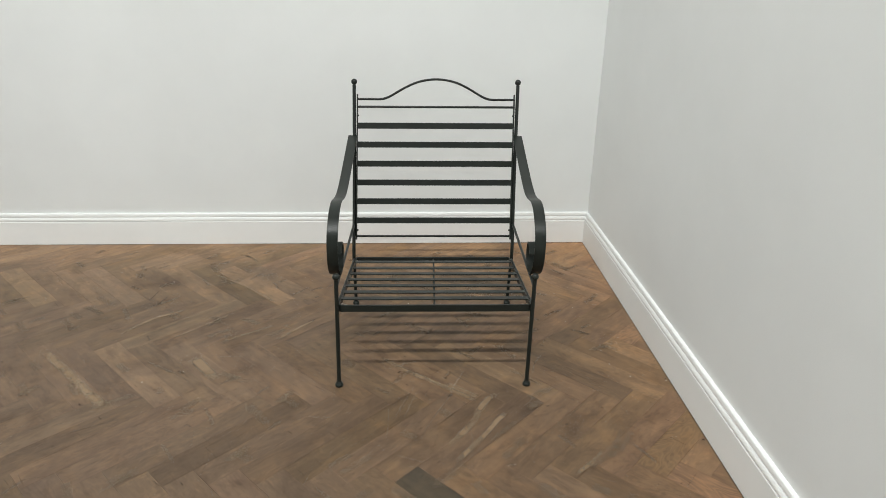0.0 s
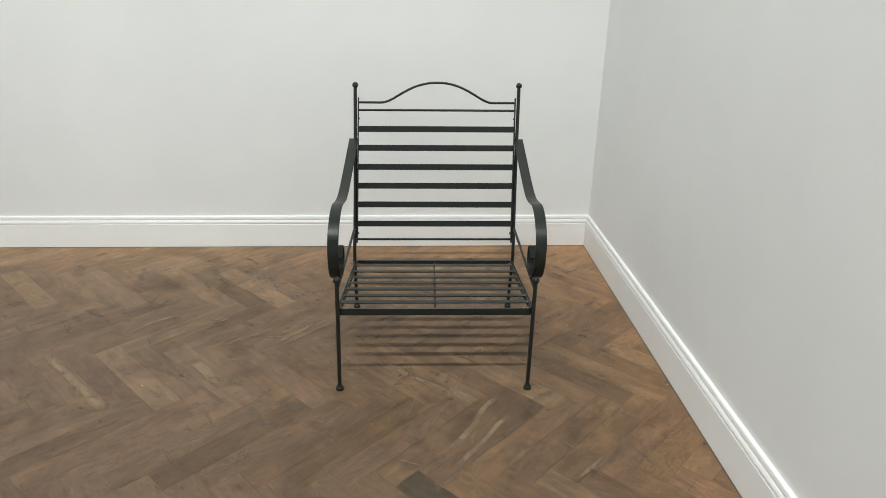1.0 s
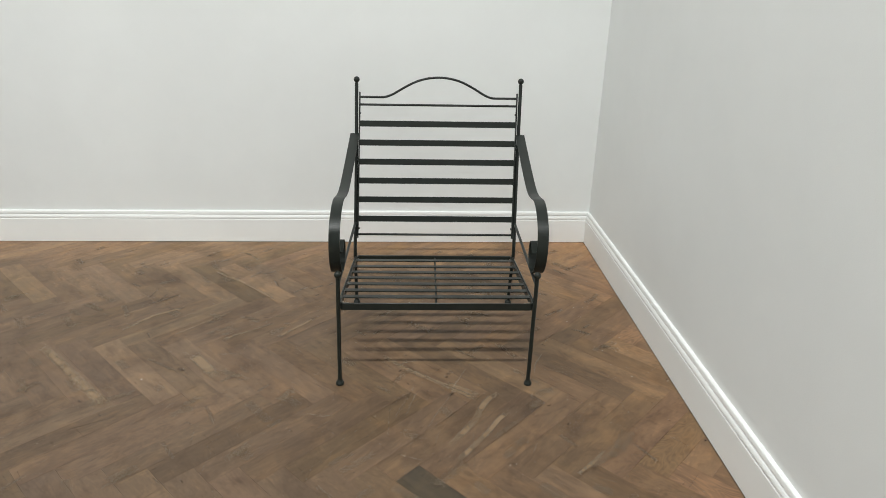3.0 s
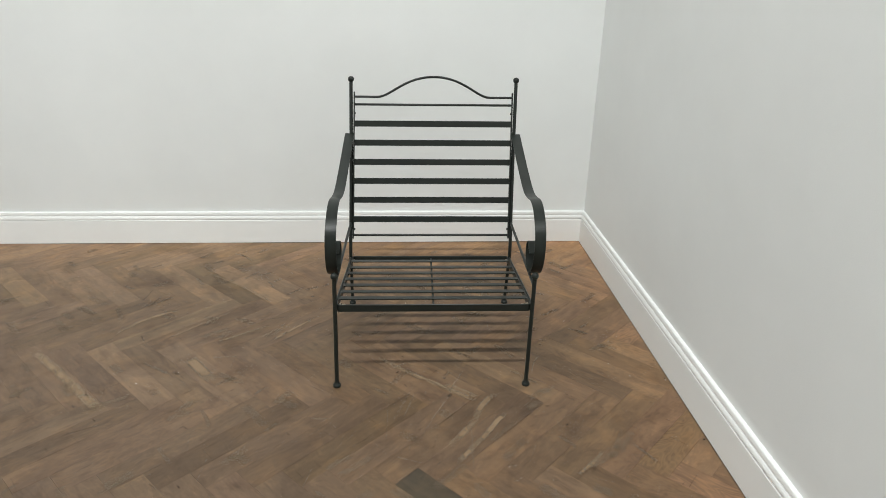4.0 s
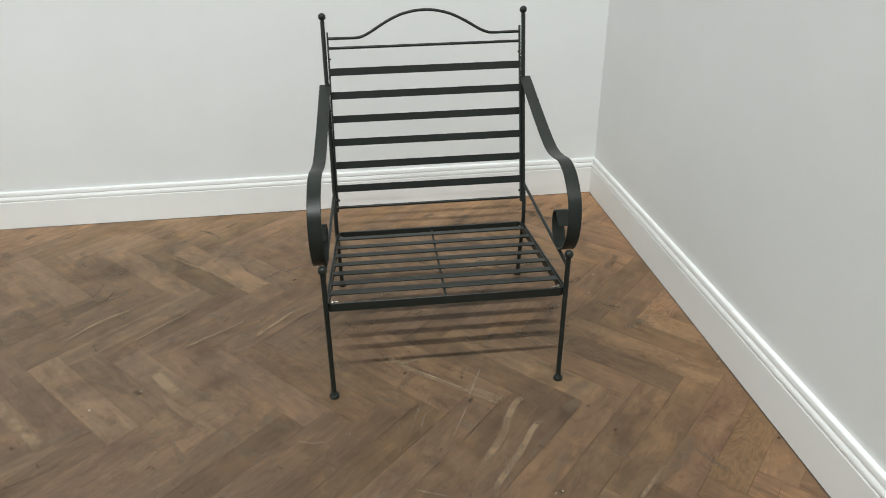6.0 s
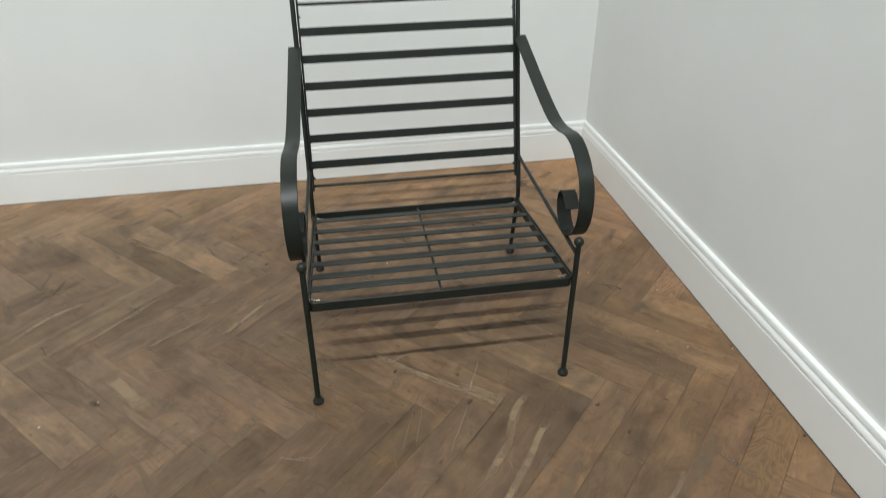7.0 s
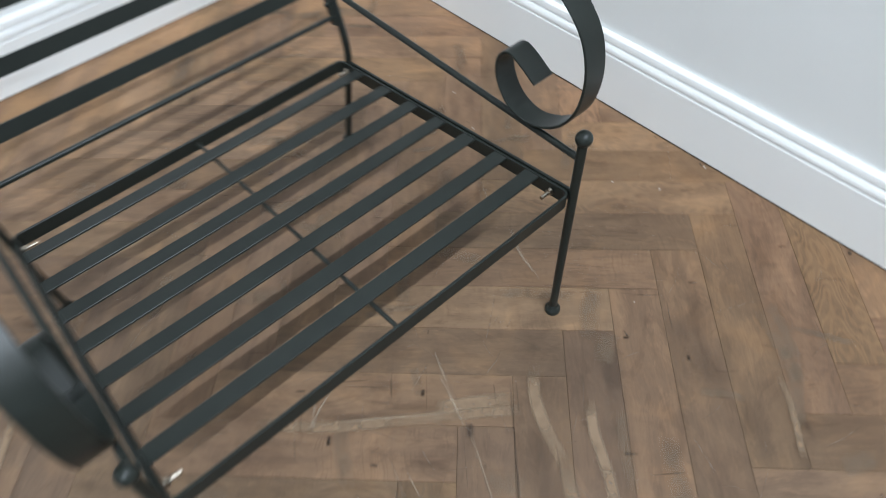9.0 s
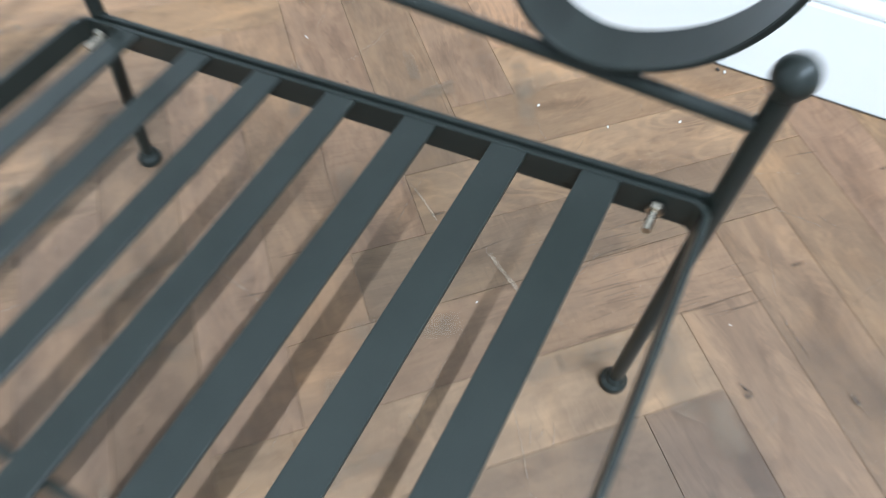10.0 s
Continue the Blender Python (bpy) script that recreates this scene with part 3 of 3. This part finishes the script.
FULL = [(-BL / 2, -BW / 2), (BL / 2, -BW / 2), (BL / 2, BW / 2), (-BL / 2, BW / 2)]
fv, ff = board_geometry(FULL)
full_mesh = board_mesh("board", fv, ff, [(x, y) for x, y, z in fv])
rest_v, rest_f, rest_uv = [], [], []
for m in range(-14, 20):
    for n in range(-100, 130):
        for upright in (0, 1):
            u, v = (n + 0.5) * BW - m * BL, (n + 1) * BW + BL / 2 + m * BL
            if not upright:
                u, v = n * BW + BL / 2 - m * BL, (n + 0.5) * BW + m * BL
            cx, cy = OX + (u + v) * R2, OY + (u - v) * R2
            if not (X0 - 0.3 < cx < 0.3 and Y0 - 0.3 < cy < 0.3):
                continue
            ang = -math.pi / 4 if upright else math.pi / 4
            c, s = math.cos(ang), math.sin(ang)
            poly = FULL
            for nx, ny, d in ((1, 0, -FIT), (0, 1, -FIT), (-1, 0, -X0), (0, -1, -Y0)):
                poly = clip(poly, nx * c + ny * s, -nx * s + ny * c, d - nx * cx - ny * cy)
                if len(poly) < 3:
                    break
            clean = []
            for q in poly:
                if not clean or math.dist(q, clean[-1]) > 0.004:
                    clean.append(q)
            if len(clean) > 2 and math.dist(clean[0], clean[-1]) <= 0.004:
                clean.pop()
            if len(clean) < 3 or max(math.dist(a, b) for a in clean for b in clean) < 0.02:
                continue
            lift = rng.uniform(-0.0002, 0.0002)
            whole = len(clean) == 4 and poly is not None and all(abs(a - b) < 1e-9 for p, q in zip(poly, FULL) for a, b in zip(p, q))
            near = cx > -2.75 and cy > -2.55
            if near:
                if whole:
                    me = full_mesh
                else:
                    made = board_geometry(clean)
                    if not made:
                        continue
                    me = board_mesh("board", made[0], made[1], [(x, y) for x, y, z in made[0]])
                ob = new("board", me)
                ob.parent = floor
                tint, figure = TINT.get((m, n, upright), (rng.uniform(0.90, 1.10), rng.choice((1.0, 1.0, 1.0, 1.0, 0.9))))
                cool = 1.2 if tint < 0.7 else 1.0
                ob.color = (tint / cool, tint * rng.uniform(0.985, 1.01), tint * cool * rng.uniform(0.96, 1.03), figure)
                ob.matrix_basis = pose(cx, cy, lift, rng.uniform(-0.15, 0.15), rng.uniform(-0.04, 0.04), math.degrees(ang))
            else:
                made = board_geometry(clean)
                if not made:
                    continue
                k = len(rest_v)
                rest_v += [(cx + x * c - y * s, cy + x * s + y * c, z + lift) for x, y, z in made[0]]
                rest_uv += [(x, y) for x, y, z in made[0]]
                rest_f += [tuple(k + i for i in f) for f in made[1]]
rest = new("boards", board_mesh("boards", rest_v, rest_f, rest_uv))
rest.parent = floor
tagged(rest, kind="stuff")

# ---- marks and crumbs on the floor ----


def ribbon(verts, faces, uvs, points, width, z):
    path = [Vector((x, y, 0)) for x, y in points]
    if len(path) > 2:
        path = smooth_path(path, 4)
    k, n = len(verts), len(path)
    for i, p in enumerate(path):
        ahead = (path[min(i + 1, n - 1)] - path[max(i - 1, 0)]).normalized()
        across = Vector((-ahead.y, ahead.x, 0)) * width / 2
        for sgn, v in ((-1, 0.0), (1, 1.0)):
            q = p + across * sgn
            verts.append((q.x, q.y, z))
            uvs.append((i / (n - 1), v))
    faces += [(k + 2 * i, k + 2 * i + 2, k + 2 * i + 3, k + 2 * i + 1) for i in range(n - 1)]


def marks(name, mat, lines, z, label):
    verts, faces, uvs = [], [], []
    for i, (points, width) in enumerate(lines):
        ribbon(verts, faces, uvs, points, width, z + (i % 13) * 0.00002)
    me = board_mesh(name, verts, faces, uvs)
    me.materials.clear()
    me.materials.append(mat)
    ob = new(name, me)
    ob.parent = floor
    ob["label"] = label
    tagged(ob, kind="stuff")


marks("sapwood_streaks", M_STREAK, [
    ([(-0.618, -1.380), (-0.655, -1.412), (-0.680, -1.447), (-0.698, -1.486), (-0.712, -1.525), (-0.738, -1.563), (-0.806, -1.655)], 0.027),
    ([(-0.600, -1.485), (-0.637, -1.524), (-0.658, -1.556), (-0.684, -1.595), (-0.734, -1.659), (-0.784, -1.722)], 0.023),
    ([(-2.318, -1.062), (-2.186, -1.180), (-2.056, -1.306), (-1.910, -1.442)], 0.042), ([(-2.300, -1.078), (-2.182, -1.186), (-2.050, -1.312), (-1.925, -1.430)], 0.024),
    ([(-1.871, -0.381), (-1.672, -0.537), (-1.513, -0.691)], 0.014), ([(-2.070, -0.953), (-1.993, -0.835), (-1.882, -0.752)], 0.020),
    ([(-1.449, -1.007), (-1.319, -0.846)], 0.018), ([(-1.726, -1.132), (-1.661, -1.209), (-1.600, -1.281)], 0.050),
    ([(-1.033, -1.140), (-0.937, -1.235), (-0.787, -1.350), (-0.694, -1.425)], 0.024),
    ([(-0.340, -1.680), (-0.374, -1.720), (-0.441, -1.780)], 0.014), ([(-0.800, -1.322), (-0.690, -1.400)], 0.030),
    ([(-1.480, -0.890), (-1.655, -1.020)], 0.016),
    ([(-1.852, -0.985), (-1.665, -0.775)], 0.010)], 0.0022, "pale sapwood streaks")
marks("scratches", M_SCRATCH, [
    ([(-0.932, -1.186), (-0.972, -1.215)], 0.005), ([(-0.892, -1.172), (-0.979, -1.210)], 0.004),
    ([(-0.752, -1.282), (-0.787, -1.383)], 0.004), ([(-0.783, -1.369), (-0.728, -1.241)], 0.004),
    ([(-0.859, -1.537), (-0.780, -1.386)], 0.0022), ([(-1.261, -1.488), (-1.185, -1.513)], 0.004),
    ([(-1.644, -1.131), (-1.602, -1.131)], 0.004), ([(-0.962, -1.686), (-0.878, -1.719)], 0.004),
    ([(-1.617, -1.128), (-1.546, -1.127)], 0.004), ([(-0.899, -1.362), (-0.939, -1.512)], 0.003),
    ([(-0.725, -1.553), (-0.735, -1.757)], 0.002), ([(-0.430, -1.142), (-0.454, -1.182), (-0.468, -1.212), (-0.484, -1.272)], 0.007),
    ([(-0.937, -1.228), (-0.778, -1.353)], 0.003), ([(-0.937, -1.176), (-0.972, -1.215)], 0.006), ([(-1.224, -1.495), (-1.168, -1.505)], 0.005),
    ([(-0.386, -1.018), (-0.408, -1.055), (-0.424, -1.078)], 0.004),
    ([(-2.073, -1.289), (-2.044, -1.323), (-2.041, -1.356)], 0.005), ([(-1.857, -0.827), (-1.819, -0.803)], 0.006)], 0.0034, "white scratches in the finish")
faint = [([(-0.730, -1.249), (-0.775, -1.366), (-0.838, -1.500), (-0.904, -1.652)], 0.0045), ([(-0.916, -1.353), (-0.953, -1.460), (-0.972, -1.520)], 0.0045),
         ([(-0.906, -1.330), (-0.960, -1.501)], 0.0040), ([(-0.990, -1.425), (-0.990, -1.624)], 0.0035)]
for i in range(420):
    x, y, a, l = rng.uniform(-2.7, -0.1), rng.uniform(-2.3, -0.1), rng.uniform(0, math.pi), rng.uniform(0.015, 0.12)
    bend = rng.uniform(-0.003, 0.003)
    c, s = math.cos(a), math.sin(a)
    faint.append(([(x, y), (x + c * l / 2 - s * bend, y + s * l / 2 + c * bend), (x + c * l, y + s * l)], rng.uniform(0.0010, 0.0028)))
scuffs = []
for x0, x1, y0, y1, many in ((-1.25, -0.45, -1.75, -1.10, 40), (-2.0, -1.4, -1.45, -0.90, 20)):
    for i in range(many):
        x, y, a, l = rng.uniform(x0, x1), rng.uniform(y0, y1), rng.uniform(0, math.pi), rng.uniform(0.015, 0.07)
        scuffs.append(([(x, y), (x + l * math.cos(a), y + l * math.sin(a))], rng.uniform(0.0015, 0.0034)))
marks("scuffs", M_FAINT, scuffs, 0.0042, "short pale scuffs")
marks("fine_scratches", M_FAINT, faint, 0.0030, "fine pale scratches")
cracks = [([(-0.668, -1.367), (-0.754, -1.463), (-0.833, -1.550)], 0.0045), ([(-1.370, -0.816), (-1.470, -0.836), (-1.572, -0.856), (-1.629, -0.902)], 0.006), ([(-1.962, -0.963), (-1.929, -1.015)], 0.007),
          ([(-0.457, -1.444), (-0.462, -1.462)], 0.005), ([(-1.607, -1.798), (-1.640, -1.772)], 0.007), ([(-1.977, -1.562), (-1.880, -1.509)], 0.008), ([(-2.059, -0.561), (-2.067, -0.671)], 0.010), ([(-2.001, -0.618), (-2.015, -0.714)], 0.010)]
for i in range(200):
    x, y, a, l = rng.uniform(-2.7, -0.1), rng.uniform(-2.3, -0.1), rng.choice((-1, 1)) * math.pi / 4 + rng.uniform(-0.12, 0.12), rng.uniform(0.02, 0.10)
    cracks.append(([(x, y), (x + l * math.cos(a) / 2 + rng.uniform(-0.002, 0.002), y + l * math.sin(a) / 2), (x + l * math.cos(a), y + l * math.sin(a))], rng.uniform(0.0012, 0.0035)))
for i in range(90):     # open grain on the boards beside the front leg
    u, v, l = rng.uniform(-0.10, 0.10), rng.uniform(-0.085, 0.085), rng.uniform(0.03, 0.08)
    x, y, turn = -0.385 + (u - v) * R2, -1.295 - (u + v) * R2, rng.uniform(-0.05, 0.05)
    cracks.append(([(x, y), (x + l * (R2 + turn), y - l * (R2 - turn))], rng.uniform(0.0008, 0.0016)))
marks("fine_cracks", M_CRACK, cracks, 0.0026, "fine dark cracks and dents along the grain")
smudges = [([(-0.375, -1.560), (-0.430, -1.640)], 0.080), ([(-0.480, -1.425), (-0.590, -1.530)], 0.070), ([(-0.350, -1.490), (-0.470, -1.610)], 0.080), ([(-1.470, -1.170), (-1.560, -1.245)], 0.060), ([(-1.700, -1.100), (-1.780, -1.170)], 0.045),
           ([(-1.930, -0.640), (-2.080, -0.720)], 0.070), ([(-1.640, -0.470), (-1.560, -0.410)], 0.050), ([(-0.100, -0.960), (-0.180, -1.030)], 0.040)]
for i in range(90):
    x, y, a, l = rng.uniform(-2.7, -0.1), rng.uniform(-2.3, -0.1), rng.choice((-1, 1)) * math.pi / 4 + rng.uniform(-0.15, 0.15), rng.uniform(0.025, 0.07)
    smudges.append(([(x, y), (x + l * math.cos(a), y + l * math.sin(a))], rng.uniform(0.006, 0.014)))
for i in range(26):
    x, y, a, l = rng.uniform(-2.7, -0.15), rng.uniform(-2.3, -0.15), rng.choice((-1, 1)) * math.pi / 4, rng.uniform(0.05, 0.14)
    smudges.append(([(x, y), (x + l * math.cos(a), y + l * math.sin(a))], rng.uniform(0.015, 0.045)))
patches = []
for i in range(200):
    x, y, a, l = rng.uniform(-2.7, -0.15), rng.uniform(-2.3, -0.1), rng.choice((-1, 1)) * math.pi / 4 + rng.uniform(-0.3, 0.3), rng.uniform(0.04, 0.15)
    patches.append(([(x, y), (x + l * math.cos(a) / 2 + rng.uniform(-0.008, 0.008), y + l * math.sin(a) / 2), (x + l * math.cos(a), y + l * math.sin(a))], rng.uniform(0.014, 0.045)))
marks("worn_patches", M_PATCH, patches, 0.0018, "pale rubbed patches")
marks("dark_smudges", M_SMUDGE, smudges, 0.0014, "smoky dark smudges")
knots = []
for x, y, w in [(-0.784, -1.390, 0.014), (-0.421, -1.556, 0.007), (-1.742, -1.231, 0.018), (-0.886, -1.565, 0.008), (-0.960, -1.245, 0.008), (-0.619, -1.736, 0.008), (-0.467, -1.458, 0.006), (-0.963, -1.248, 0.008), (-0.796, -1.289, 0.007), (-0.934, -1.326, 0.006)]:
    a = rng.choice((-1, 1)) * math.pi / 4
    knots.append(([(x - w * math.cos(a), y - w * math.sin(a)), (x, y), (x + w * math.cos(a), y + w * math.sin(a))], w * 1.2))
for i in range(80):
    x, y, a, w = rng.uniform(-2.7, -0.08), rng.uniform(-2.3, -0.08), rng.choice((-1, 1)) * math.pi / 4, rng.uniform(0.003, 0.008)
    knots.append(([(x, y), (x + 3 * w * math.cos(a), y + 3 * w * math.sin(a))], w))
marks("dark_knots", M_KNOT, knots, 0.0038, "small dark knots and dents")


def crumb(x, y, size, mat, name, label):
    size *= 0.78
    bm = bmesh.new()
    bmesh.ops.create_icosphere(bm, subdivisions=1, radius=0.5)
    turn = Matrix.Rotation(rng.uniform(0, 6.28), 4, "Z")
    for v in bm.verts:
        v.co = turn @ Vector((v.co.x * size * 1.7, v.co.y * size * rng.uniform(0.7, 1.1), v.co.z * size * 0.7)) * rng.uniform(0.85, 1.15)
    low = min(v.co.z for v in bm.verts)
    bmesh.ops.translate(bm, vec=(0, 0, -low), verts=bm.verts)
    ob = mesh_object(name, bm, mat)
    ob.matrix_world = pose(x, y, 0.0003)
    return tagged(ob, label, "crumb", group=name.replace("_", " ") + "s on the floor")


for x, y, d in [(-1.857, -1.288, 0.0055), (-0.225, -0.761, 0.0045), (-0.193, -1.111, 0.0042), (-0.186, -1.207, 0.0036), (-0.133, -1.289, 0.0042), 
                (-0.612, -1.733, 0.0036), (-0.630, -1.737, 0.0030), (-0.280, -0.884, 0.0040), (-0.936, -0.709, 0.0045), (-0.497, -1.165, 0.0030), (-1.735, -1.224, 0.0050), (-0.395, -1.422, 0.0022), (-0.014, -1.318, 0.0050), (-0.099, -1.016, 0.0040)]:
    crumb(x, y, d, M_CHIP, "plaster_crumb", "tiny white plaster crumb lying on the boards")
for x, y, d in [(-0.274, -0.860, 0.0035), (-0.960, -1.245, 0.0030), (-1.370, -0.822, 0.0045), (-0.460, -1.454, 0.0035), (-0.013, -1.308, 0.0060), (-0.012, -1.638, 0.0070), (-0.011, -1.190, 0.0040), (-0.013, -1.012, 0.0040), (-0.012, -1.420, 0.0035), (-0.930, -1.330, 0.0035), (-1.080, -1.760, 0.0045)]:
    crumb(x, y, d, M_GRIT, "dark_crumb", "tiny dark crumb of dirt lying on the boards")
